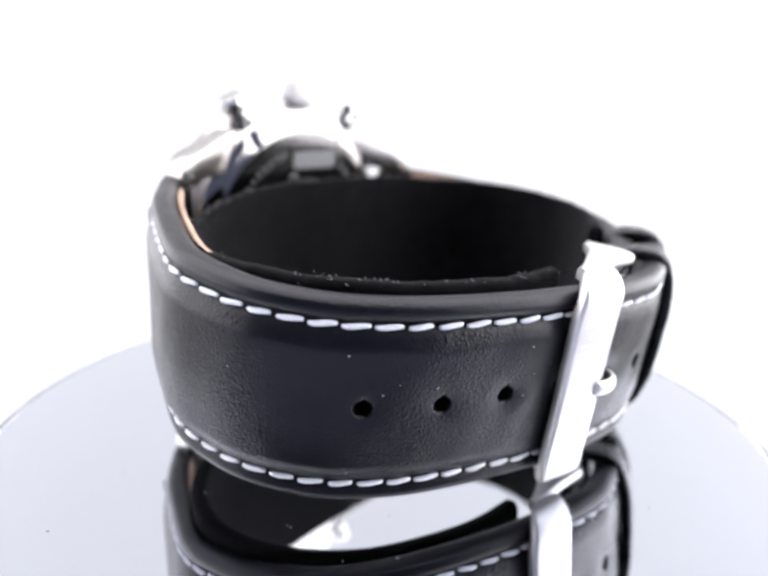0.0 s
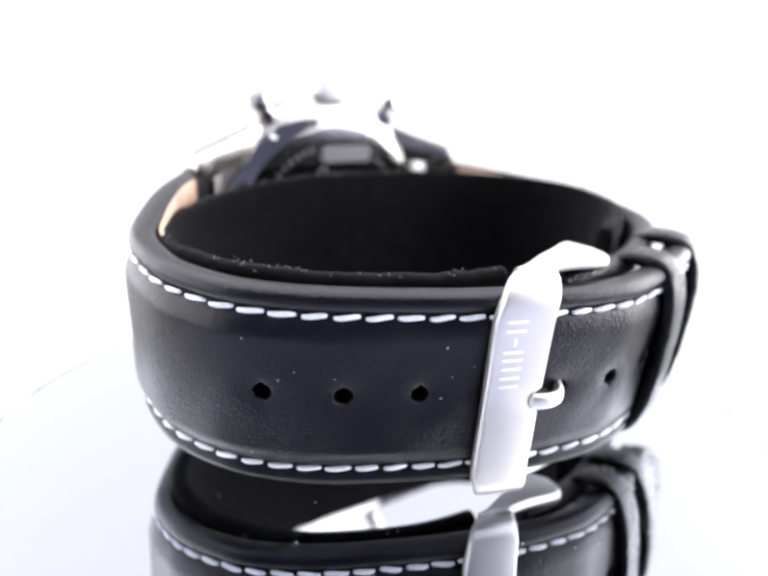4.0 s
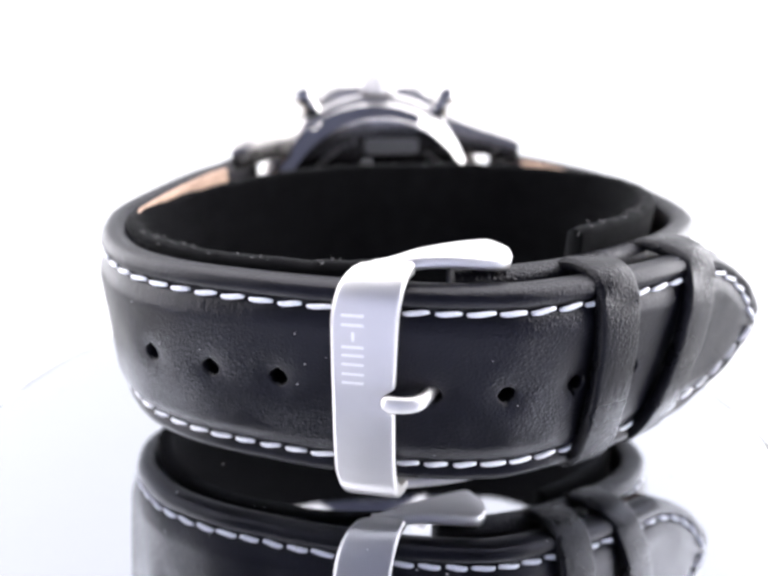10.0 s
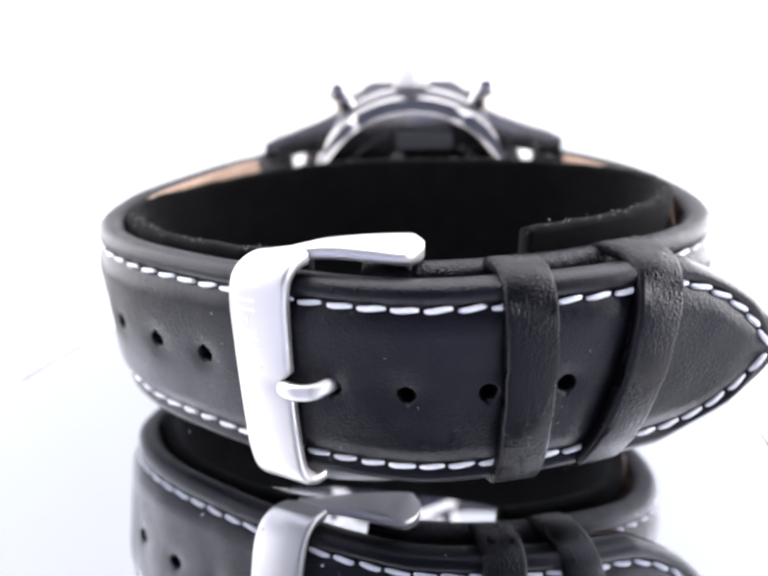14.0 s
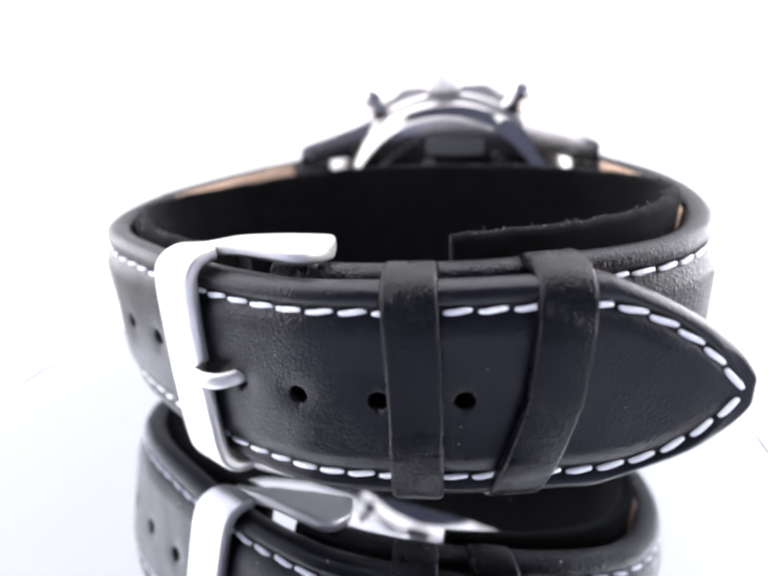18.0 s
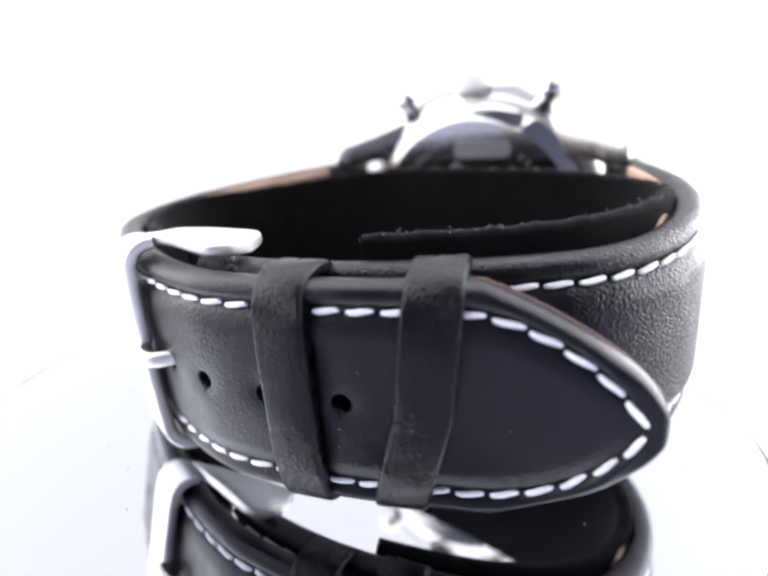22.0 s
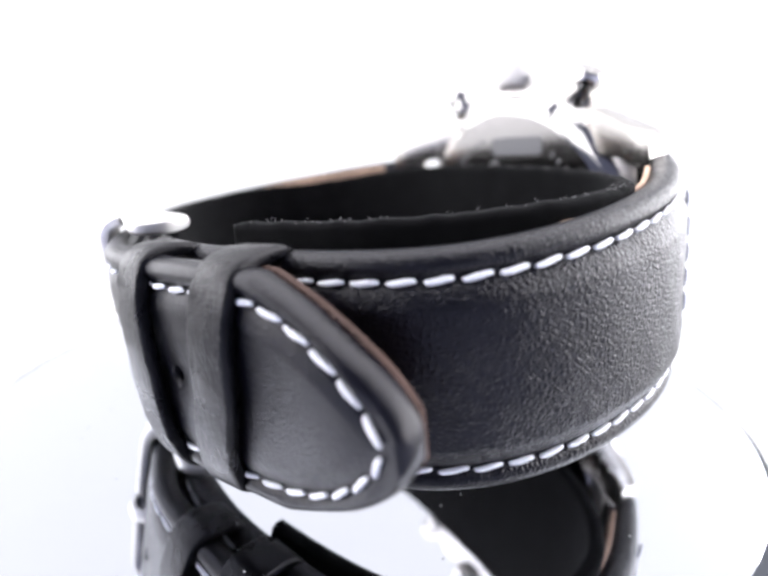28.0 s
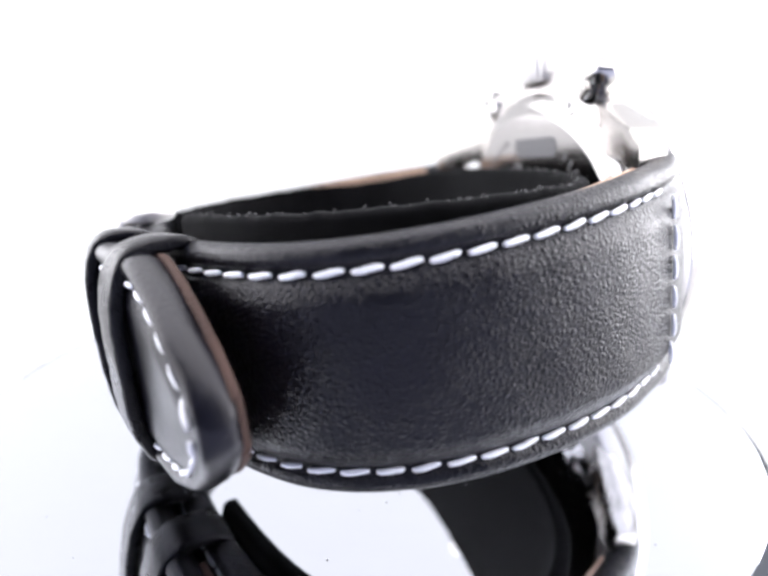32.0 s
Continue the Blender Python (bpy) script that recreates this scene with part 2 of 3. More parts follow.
# ---- the wristwatch ----
watch = tagged(new("wristwatch"), "steel chronograph wristwatch on a white-stitched black leather strap, lying sideways", "watch")
HALF = 0.129        # half of the strap's width at the buckle
EDGE = 0.0285       # from the stitching to the strap's edge
LONG = Path([(-0.246, 0.303), (-0.284, 0.259), (-0.343, 0.172), (-0.398, 0.060), (-0.428, -0.019), (-0.431, -0.085), (-0.420, -0.152), (-0.384, -0.224), (-0.340, -0.272),
             (-0.288, -0.311), (-0.215, -0.352), (-0.150, -0.384), (-0.05, -0.423), (0.03, -0.442), (0.08, -0.445), (0.15, -0.436), (0.228, -0.419),
             (0.30, -0.396), (0.38, -0.367), (0.45, -0.346), (0.5235, -0.3255)])
SHORT = Path([(0.365, 0.312), (0.400, 0.270), (0.442, 0.200), (0.478, 0.128), (0.501, 0.050), (0.510, -0.03), (0.508, -0.09), (0.496, -0.148), (0.474, -0.200),
              (0.438, -0.248), (0.38, -0.292), (0.31, -0.328), (0.23, -0.360), (0.15, -0.382), (0.07, -0.391), (0.0, -0.388)])
# the long piece is walked anticlockwise seen from the crown's side, the short one clockwise
HOLES = [(-0.358, -0.268), (-0.283, -0.323), (-0.205, -0.364), (-0.122, -0.40), (-0.036, -0.43), (0.048, -0.453), (0.141, -0.447), (0.230, -0.429)]
HOLE_S = [LONG.near(x, y) for x, y in HOLES]


def half_width(path, s, pointed):
    """Wider towards the lugs; the long piece ends in a point."""
    s = np.asarray(s, float)
    w = HALF + 0.013 * (1 - step(0.0, 0.62, s)) + 0.004 * (1 - step(0.0, 0.25, s)) + 0.008 * (1 - step(0.0, 0.075, s))
    if pointed:
        u = np.clip((s - (path.length - 0.19)) / 0.19, 0, 1)
        w = w * (0.05 + 0.95 * np.clip(1 - u ** 2.15, 0, 1) ** 0.70)
        x = np.clip(path.length - s, 1e-5, 1)
        w = np.minimum(w, np.sqrt(0.10 * x))
    return w


def seam_half(path, s, pointed):
    """The stitching's distance from the middle; on the pointed end it keeps clear of the edge."""
    s = np.asarray(s, float)
    w = HALF - EDGE + 0.013 * (1 - step(0.0, 0.62, s))
    if pointed:
        u = np.clip((s - (path.length - 0.191)) / 0.170, 0, 1)
        w = w * np.clip(1 - u ** 2.0, 0, 1) ** 0.78
    return w


def relief(path, s, z, w, pointed, holes):
    """How far the outer leather stands out: padding, the sunken seam, the punched holes."""
    seam = seam_half(path, s, pointed)
    inside = step(-0.004, 0.030, seam - np.abs(z))
    pad = 0.0115 - 0.005 * step(0.65, 0.88, s) if pointed else 0.0125 - 0.006 * step(0.55, 0.75, s)
    d = pad * inside * step(0.0, 0.085, seam)
    d = d - 0.0045 * step(0.0, 0.03, seam) * np.exp(-((np.abs(z) - seam) / 0.0055) ** 2)
    d = d + 0.0035 * step(0.0, 0.05, seam) * np.exp(-((np.abs(z) - seam - 0.014) / 0.008) ** 2)
    # the thread pulls the leather into fine puckers, and the padding is a little uneven
    pull = np.exp(-((seam - np.abs(z) - 0.010) / 0.009) ** 2) * step(0.02, 0.06, seam)
    fine = np.sin(s * 521 + 2.0 * np.sin(s * 37)) + 0.8 * np.sin(s * 347 + np.sign(z) * 1.3) + 0.6 * np.sin(s * 182.1 + z * 30)
    d = d + 0.00006 * pull * fine * (1 + 0.8 * np.sin(z * 310 + s * 120))
    d = d + 0.00028 * inside * (np.sin(s * 43 + z * 21) * np.cos(z * 37 - s * 11) + 0.6 * np.sin(s * 97 - z * 55))
    for h in holes:
        r = np.hypot(s - h, z - (0.005 if h < 0.95 else -0.001))
        d = d - 0.030 * (1 - step(0.0085, 0.0115, r)) - 0.0035 * np.exp(-(r / 0.02) ** 2)
    return d


def sag(path, s, pointed):
    """How far the strap lies below its middle line: it rides up beside the lugs, and the free tail hangs."""
    rise = (0.0115 if pointed else 0.008) * (1 - float(step(0.12, 0.58, s)))
    return (0.010 * float(step(path.length - 0.22, path.length, s)) if pointed else 0.0) - rise


def strap(name, path, side, pointed, holes, thick, label):
    ss = list(np.arange(0, path.length, 0.0032)) + [path.length]
    if pointed:
        ss += [path.length - 0.10 * (k / 40) ** 2.2 for k in range(1, 40)]
    for h in holes:
        ss += list(np.arange(h - 0.0145, h + 0.0146, 0.0012))
    ss = np.array(sorted(set(np.round(ss, 5))))
    zz = [-1.0] + list(np.linspace(-0.985, 0.985, 61)) + [1.0]
    fine = np.arange(-0.0125, 0.0186, 0.0013) / HALF if holes else []
    zz = np.array(sorted(set(np.round(np.concatenate([zz, fine]), 5))))
    pos, out = path.at(ss)
    out = out * side
    ws = half_width(path, ss, pointed)
    rad = thick * 0.66
    rings = []
    for i, s in enumerate(ss):
        w = ws[i]
        z = zz * (w - min(rad * 0.5, w * 0.4))
        d = relief(path, s, z, w, pointed, holes)
        # the tip's edge is rounded off too
        x = min(1.0, max(0.0, path.length - s) / 0.009) if pointed else 1.0
        thin = max(0.12, math.sqrt(1 - (1 - x) ** 2))
        d = -thick / 2 + (d + thick / 2) * thin
        ring = [(dd, z_) for dd, z_ in zip(d, z)]
        e = min(rad * 0.5, w * 0.4)
        base = w - e
        for k in range(1, 8):
            a = math.pi * k / 8
            ring.append((d[-1] - thick / 2 * thin + thick / 2 * thin * math.cos(a), base + e * math.sin(a)))
        for z_ in np.linspace(base, -base, 9):
            ring.append((-thick / 2 - thick / 2 * thin, z_))
        for k in range(1, 8):
            a = math.pi * k / 8
            ring.append((d[0] - thick / 2 * thin - thick / 2 * thin * math.cos(a), -base - e * math.sin(a)))
        low = sag(path, s, pointed)
        rings.append([(pos[i, 0] + out[i, 0] * dd, pos[i, 1] + out[i, 1] * dd, z_ - low) for dd, z_ in ring])
    verts = [Vector(v) * U for r in rings for v in r]
    return mesh_part(name, verts, tube_faces(len(rings), len(rings[0])), LEATHER if pointed else PEBBLED, watch, label)


def ribbon(name, path, side, s0, s1, depth0, depth1, z0, z1, mat, parent, label="", n=140, wobble=0.0):
    """A band along the path between two depths (outward positive) and two heights (numbers, or functions of the way along)."""
    ss = np.linspace(s0, s1, n)
    pos, out = path.at(ss)
    out = out * side
    rings = []
    for i in range(n):
        u = i / (n - 1)
        lo = z0(u) if callable(z0) else z0
        hi = z1(u) if callable(z1) else z1
        if wobble:
            hi += wobble * (noise.noise((ss[i] * 60, 1.7, 0.3)) + 0.6 * noise.noise((ss[i] * 210, 4.1, 0.9)))
        h, t_ = (hi - lo) / 2, (depth1 - depth0) / 2
        ring = [(a + (depth0 + depth1) / 2, b_ + (hi + lo) / 2) for a, b_ in round_rect(t_, h, min(t_, h) * 0.75, 5)]
        rings.append([(pos[i, 0] + out[i, 0] * a, pos[i, 1] + out[i, 1] * a, b_) for a, b_ in ring])
    verts = [Vector(v) * U for r in rings for v in r]
    return mesh_part(name, verts, tube_faces(n, len(rings[0])), mat, parent, label)


def lug_edge(u, run):
    """Half of the lining's width, from the lugs on."""
    s = 0.085 + u * run
    return float(half_width(LONG, s, False)) - 0.005 - 0.03 * float(step(0.85, 1.0, u))


def tail_edge(u):
    """Half of the backing's width along the pointed end."""
    return float(half_width(LONG, LONG.length - 0.21 + u * 0.201, True)) - 0.0045


long_strap = strap("long_strap", LONG, 1, True, HOLE_S, 0.036, "black grained leather strap piece with punched holes and pointed tip")
short_strap = strap("short_strap", SHORT, -1, False, [], 0.036, "padded black grained leather strap piece")
ribbon("lining", LONG, 1, 0.085, 0.52, -0.0415, -0.0345, lambda u: -lug_edge(u, 0.435) - sag(LONG, 0.085 + u * 0.435, True), lambda u: lug_edge(u, 0.435) - sag(LONG, 0.085 + u * 0.435, True), TAN, long_strap, "tan leather lining")
ribbon("tail_backing", LONG, 1, LONG.length - 0.21, LONG.length - 0.009, -0.0425, -0.0320, lambda u: -tail_edge(u) - sag(LONG, LONG.length - 0.21 + u * 0.201, True), lambda u: tail_edge(u) - sag(LONG, LONG.length - 0.21 + u * 0.201, True), BROWN, long_strap, "raw brown leather backing")
ribbon("lining", SHORT, -1, 0.085, 0.48, -0.0415, -0.0345, lambda u: -lug_edge(u, 0.395) - sag(SHORT, 0.085 + u * 0.395, False), lambda u: lug_edge(u, 0.395) - sag(SHORT, 0.085 + u * 0.395, False), TAN, short_strap, "tan leather lining")


def stitch_mesh():
    bm = bmesh.new()
    bmesh.ops.create_uvsphere(bm, u_segments=8, v_segments=9, radius=1.0)
    for v in bm.verts:
        x, y, z = v.co
        full = (1 - z * z) ** -0.25 if abs(z) < 0.99 else 1.0
        v.co = (z * 0.0153 * U, x * 0.0036 * full * U + 0.0011 * U * math.sin(z * 2.2), y * 0.0032 * full * U + 0.0012 * (1 - z * z) * U)
    me = bpy.data.meshes.new("stitch")
    bm.to_mesh(me)
    bm.free()
    return me


STITCH = stitch_mesh()


def stitch(parent, place, along, out):
    """One stitch, lying along the seam."""
    x = Vector(along).normalized()
    z = Vector(out).normalized()
    y = z.cross(x).normalized()
    z = x.cross(y)
    ob = placed("stitch", STITCH, THREAD, parent, "", True)
    j = random.uniform(-3, 3)
    k = random.uniform(0.93, 1.07)
    ob.matrix_basis = Matrix.Translation(Vector(place) * U) @ Matrix((x, y, z)).transposed().to_4x4() @ pose(0, 0, 0, 0, 0, j) @ Matrix.Diagonal((k, 1, 1, 1))
    return ob


def seam(parent, path, side, pointed, s0, s1, gap=0.0345):
    """Both seams of a strap piece, walked from its lug end."""
    for up in (1, -1):
        def spot(s):
            pos, out = path.at(s)
            out = out * side
            w = float(half_width(path, s, pointed))
            z = up * float(seam_half(path, s, pointed))
            d = float(relief(path, np.array(s), np.array(z), w, pointed, [])) + 0.0034
            return np.array([pos[0] + out[0] * d, pos[1] + out[1] * d, z - sag(path, s, pointed)]), np.array([out[0], out[1], 0])
        line = np.arange(s0, s1, 0.001)
        pts = np.array([spot(s)[0] for s in line])
        run = np.concatenate([[0], np.cumsum(np.linalg.norm(np.diff(pts, axis=0), axis=1))])
        n = int(run[-1] / gap)
        for k in range(n):
            c = (k + 0.5) * run[-1] / n
            s = float(np.interp(c, run, line))
            a, b_ = spot(max(s - 0.004, s0))[0], spot(min(s + 0.004, s1))[0]
            place, out = spot(s)
            stitch(parent, place, b_ - a, out)


def end_seam(parent, path, side, s):
    """The short row of stitches across the strap beside the lugs."""
    for k in range(6):
        z = -0.0925 + 0.037 * k
        pos, out = path.at(s)
        out = out * side
        d = float(relief(path, np.array(s), np.array(z), float(half_width(path, s, False)), False, [])) + 0.0028
        stitch(parent, (pos[0] + out[0] * d, pos[1] + out[1] * d, z - sag(path, s, path is LONG)), (0, 0, 1), (out[0], out[1], 0))


seam(long_strap, LONG, 1, True, 0.076, LONG.length - 0.0215)
seam(short_strap, SHORT, -1, False, 0.104, SHORT.length - 0.02)
end_seam(long_strap, LONG, 1, 0.072)
end_seam(short_strap, SHORT, -1, 0.102)


# ---- keepers: two leather loops round both strap pieces ----
def keeper(x_top, x_mid, x_low, width, deep, label):
    s_mid = LONG.near(x_mid, -0.42)
    high, low = 0.131, -0.134
    front, p = 0.017, 3.0
    d0, a_ = (front - deep) / 2, (front + deep) / 2
    z0, b_ = (high + low) / 2, (high - low) / 2
    rings = []
    for k in range(180):
        f = 2 * math.pi * k / 180
        c, s_ = math.cos(f), math.sin(f)
        d = d0 + a_ * math.copysign(abs(c) ** (2 / p), c)
        z = z0 + b_ * math.copysign(abs(s_) ** (2 / p), s_)
        z += 0.02 * (d - d0) * step(0.0, 0.12, z)
        nx = math.copysign(abs((d - d0) / a_) ** (p - 1), c) / a_
        nz = math.copysign(abs(s_) ** (2 * (p - 1) / p), s_) / b_
        size = math.hypot(nx, nz)
        nx, nz = nx / size, nz / size
        u = (z - low) / (high - low)
        x = (x_low + (x_mid - x_low) * 2 * u) if u < 0.5 else (x_mid + (x_top - x_mid) * (2 * u - 1))
        pos, out = LONG.at(s_mid + (x - x_mid))
        along = np.array([-out[1], out[0]])
        # creases where the leather folds over the strap's edge
        fold = math.exp(-((z - 0.115) / 0.03) ** 2) if d > d0 else 0.0
        sec = []
        for a, t_ in round_rect(width / 2, 0.0085, 0.0055, 4):
            wr = 0.0010 * noise.noise((z * 60 + a * 20, d * 60, x_mid * 40)) + 0.0022 * fold * noise.noise((a * 260, z * 55, x_mid))
            p2 = pos + out * (d + nx * (t_ + wr)) + along * (a + 0.0007 * noise.noise((z * 22, d * 22, x_mid * 9)))
            sec.append((p2[0], p2[1], z + nz * (t_ + wr)))
        rings.append(sec)
    n, m = len(rings), len(rings[0])
    verts = [Vector(v) * U for r_ in rings for v in r_]
    faces = [(i * m + j, i * m + (j + 1) % m, ((i + 1) % n) * m + (j + 1) % m, ((i + 1) % n) * m + j) for i in range(n) for j in range(m)]
    return mesh_part("keeper", verts, faces, KEEPER, watch, label)


keeper(0.172, 0.176, 0.173, 0.058, 0.084, "creased black leather strap keeper")
keeper(0.338, 0.323, 0.285, 0.059, 0.104, "creased black leather strap keeper, slid askew")


# ---- buckle ----
def buckle():
    b = tagged(new("buckle"), "brushed steel pin buckle")
    b.parent = watch
    s_mid = LONG.near(-0.113, -0.40)

    def spot(a, d, z):
        pos, out = LONG.at(s_mid + a)
        return (pos[0] + out[0] * d, pos[1] + out[1] * d, z)

    # the bar: a plate across the strap that folds over the strap's edges at both ends
    fold, reach, lie = 0.029, 0.117, 0.0185
    line = []
    for k in range(9):
        f = radians(90 - 90 * k / 8)
        line.append((lie - 0.002 - fold + fold * math.cos(f), -reach - fold * math.sin(f), math.cos(f), -math.sin(f), 1 - k / 8))
    for z in np.linspace(-reach, reach, 60)[1:-1]:
        line.append((lie - 0.002 * (z / reach) ** 2, z, 1.0, 0.0, 0.0))
    for k in range(9):
        f = radians(90 * k / 8)
        line.append((lie - 0.002 - fold + fold * math.cos(f), reach + fold * math.sin(f), math.cos(f), math.sin(f), k / 8))
    run = [abs(z) if bend == 0 else reach + fold * math.pi / 2 * bend for d, z, nd, nz, bend in line]
    rings = []
    for (d, z, nd, nz, bend), far in zip(line, run):
        q = min(1.0, max(0.0, (far - 0.085) / (reach + fold * math.pi / 2 - 0.085)))
        left = -0.027 + 0.040 * (1 - math.sqrt(max(0.0, 1 - q ** 2)))
        right = 0.046 - 0.002 * math.cos(z * 16) + 0.012 * q ** 2.5
        notch = 0.014 * math.exp(-((z - 0.001) / 0.0125) ** 4)
        half, mid = (right - left) / 2, (right + left) / 2
        sec = []
        for a, c in round_rect(half, 0.0085, 0.006, 5):
            a2 = mid + a - (notch * a / half if a > 0 else 0.0)
            sec.append(spot(a2, d + nd * c, z + nz * c))
        rings.append(sec)
    loft("bar", rings, BRUSHED, b, "brushed steel plate", 50)
    # two arms that run back along the strap's edges to the pin's axle
    for up in (1, -1):
        rings = []
        for k in range(41):
            u = 1 - (1 - k / 40) ** 1.7
            a = 0.012 + 0.182 * u
            neck = (0.0175 + 0.0225 * float(step(0.20, 0.90, u))) * (0.4 + 0.6 * float(step(0.0, 0.3, u)))
            end = math.sqrt(max(0.0, 1 - max(0.0, (u - 0.78) / 0.22) ** 2))
            half = max(0.001, neck * end)
            d = -0.014 - 0.066 * step(-0.25, 1.15, u)
            z = up * (0.1475 - 0.0045 * (1 - step(0.02, 0.30, u)) - 0.006 * step(0.3, 0.9, u) + 0.004 * math.sin(u * 3.1))
            rings.append([spot(a, d + c, z + h) for c, h in round_rect(half, 0.0085, min(0.0065, half * 0.8), 5)])
        loft("arm", rings, BRUSHED, b, "", 60)
    axle = [[spot(0.165 + 0.008 * math.cos(f), -0.062 + 0.008 * math.sin(f), z) for f in np.linspace(0, 2 * math.pi, 13)[:-1]] for z in (-0.142, 0.142)]
    loft("axle", axle, POLISHED, b, "", 50)
    pin = Path([(0.165, -0.062), (0.120, -0.046), (0.090, -0.016), (0.076, 0.012), (0.066, 0.024), (0.050, 0.0285), (0.034, 0.0265), (0.028, 0.0235)])
    rings = []
    for s in np.linspace(0, pin.length, 44):
        pos, out = pin.at(s)
        r = 0.0105 * math.sqrt(max(0.02, 1 - max(0.0, (s - pin.length + 0.010) / 0.0102) ** 2))
        rings.append([spot(pos[0] + out[0] * 0.62 * r * math.sin(f), pos[1] + out[1] * 0.62 * r * math.sin(f), 0.001 + r * math.cos(f)) for f in np.linspace(0, 2 * math.pi, 17)[:-1]])
    loft("pin", rings, BRUSHED, b, "polished steel pin through a strap hole", 60)
    # thin strokes stand for the engraved mark
    for z0, z1, a0, a1 in ((0.022, 0.025, -0.014, 0.010), (0.033, 0.036, -0.014, 0.010), (0.045, 0.048, -0.014, 0.010), (0.056, 0.059, -0.014, 0.010), (0.066, 0.069, -0.014, 0.010),
                           (0.075, 0.085, -0.003, 0.000), (0.092, 0.095, -0.014, 0.010), (0.103, 0.106, -0.014, 0.010)):
        rings = []
        for z in (z0, z1):
            dd = lie + 0.0085 - 0.002 * (z / reach) ** 2
            rings.append([spot(a, dd + c, z) for a, c in ((a0, -0.001), (a1, -0.001), (a1, 0.0003), (a0, 0.0003))])
        loft("engraved_bar", rings, ENGRAVED, b, "", 30)
    return b


buckle()


# ---- the case ----
CX, CZ = 0.062, 0.012
case = lathe("case", [(0, 0.294), (0.262, 0.294), (0.270, 0.297), (0.281, 0.306), (0.285, 0.316), (0.285, 0.350), (0.279, 0.359), (0.22, 0.361), (0, 0.361)],
             SATIN, watch, (0, 1, 0), (CX, 0, CZ), 128, "round polished steel watch case")
sharpen(case, 30)
sharpen(lathe("bezel", [(0.225, 0.359), (0.274, 0.360), (0.278, 0.365), (0.272, 0.386), (0.259, 0.394), (0.232, 0.397), (0.225, 0.392), (0.225, 0.359)],
              POLISHED, case, (0, 1, 0), (CX, 0, CZ), 128, "polished steel bezel"), 30)
lathe("dial", [(0, 0.365), (0.224, 0.365), (0.224, 0.362), (0, 0.362)], DIAL, case, (0, 1, 0), (CX, 0, CZ), 96, "black dial")
lathe("crystal", [(0, 0.402), (0.11, 0.400), (0.21, 0.395), (0.224, 0.392), (0.224, 0.382), (0, 0.386)], CRYSTAL, case, (0, 1, 0), (CX, 0, CZ), 96, "domed glass crystal")


def dome(r):
    """The case back is all but flat."""
    return 0.2725 + 0.0010 * (r / 0.225) ** 2


def notched(a, r, h):
    """Six shallow key slots round the case back's edge."""
    k = (a - radians(117)) / radians(60) % 1.0
    return 0.968 if min(k, 1 - k) < 0.035 and r > 0.235 and h < 0.293 else 1.0


back = sharpen(lathe("case_back", [(0.225 * k / 12, dome(0.225 * k / 12)) for k in range(13)] + [(0.228, 0.2760), (0.240, 0.2800), (0.251, 0.2850), (0.257, 0.2900), (0.258, 0.297), (0, 0.297)],
                     BACK, case, (0, 1, 0), (CX, 0, CZ), 180, "polished steel case back", notched), 25)


def mark(name, x, z, w, h, turn, mat):
    """A raised or etched bar on the case back."""
    c, s = math.cos(turn), math.sin(turn)
    rings = []
    level = dome(math.hypot(x, z))
    for y in (level + 0.0012, level - 0.0010):
        rings.append([(CX + x + a * c - b_ * s, y, CZ + z + a * s + b_ * c) for a, b_ in round_rect(w, h, min(w, h) * 0.6, 4)])
    return loft(name, rings, mat, back, "", 30)


mark("plate", 0.028, 0.166, 0.062, 0.017, 0.0, ETCHED)
for k in range(30):
    a = radians(8 + k * 5.6)
    if abs(math.cos(a) * 0.186 - 0.028) < 0.075:
        continue
    mark("etched_bar", 0.186 * math.cos(a), 0.186 * math.sin(a), 0.0028, 0.0060, a - math.pi / 2, ETCHED)
lathe("etched_ring", [(0.0080, 0.2738), (0.0080, 0.2716), (0.0130, 0.2716), (0.0130, 0.2738)], ETCHED, back, (0, 1, 0), (CX - 0.030, 0, CZ + 0.126), 32)
for k in range(3):
    mark("etched_bar", 0.002 + 0.016 * k, 0.122, 0.0035, 0.0060 - 0.0012 * k, 0.0, ETCHED)


def lug(sx, sz):
    """A lug that slopes down from the case and bends towards the wrist."""
    rings = []
    for k in range(17):
        u = k / 16
        x = 0.095 + 0.222 * u
        round_off = max(0.0, (u - 0.86) / 0.14)
        hi = 0.256 - 0.076 * u - 0.006 * math.sin(math.pi * u) - 0.006 * round_off ** 2
        lo = 0.143 - 0.012 * float(step(0.70, 0.86, u))
        face = 0.358 - 0.006 * u - 0.068 * u ** 1.5 - 0.006 * round_off ** 2
        under = 0.328 - 0.100 * u + 0.006 * round_off ** 2
        mid, thick = (face + under) / 2, (face - under) / 2
        sec = [(CX + sx * x, mid + c, CZ + sz * ((hi + lo) / 2 + a)) for a, c in round_rect((hi - lo) / 2, thick, 0.007, 4)]
        rings.append(sec)
    return loft("lug", rings, LUG, case, "", 30)


for sx in (1, -1):
    for sz in (1, -1):
        lug(sx, sz)
    bar = [[(CX + sx * 0.276 + 0.009 * math.cos(a), 0.283 + 0.009 * math.sin(a), CZ + z) for a in np.linspace(0, 2 * math.pi, 13)[:-1]] for z in (-0.145, 0.145)]
    loft("spring_bar", bar, POLISHED, case, "", 50)


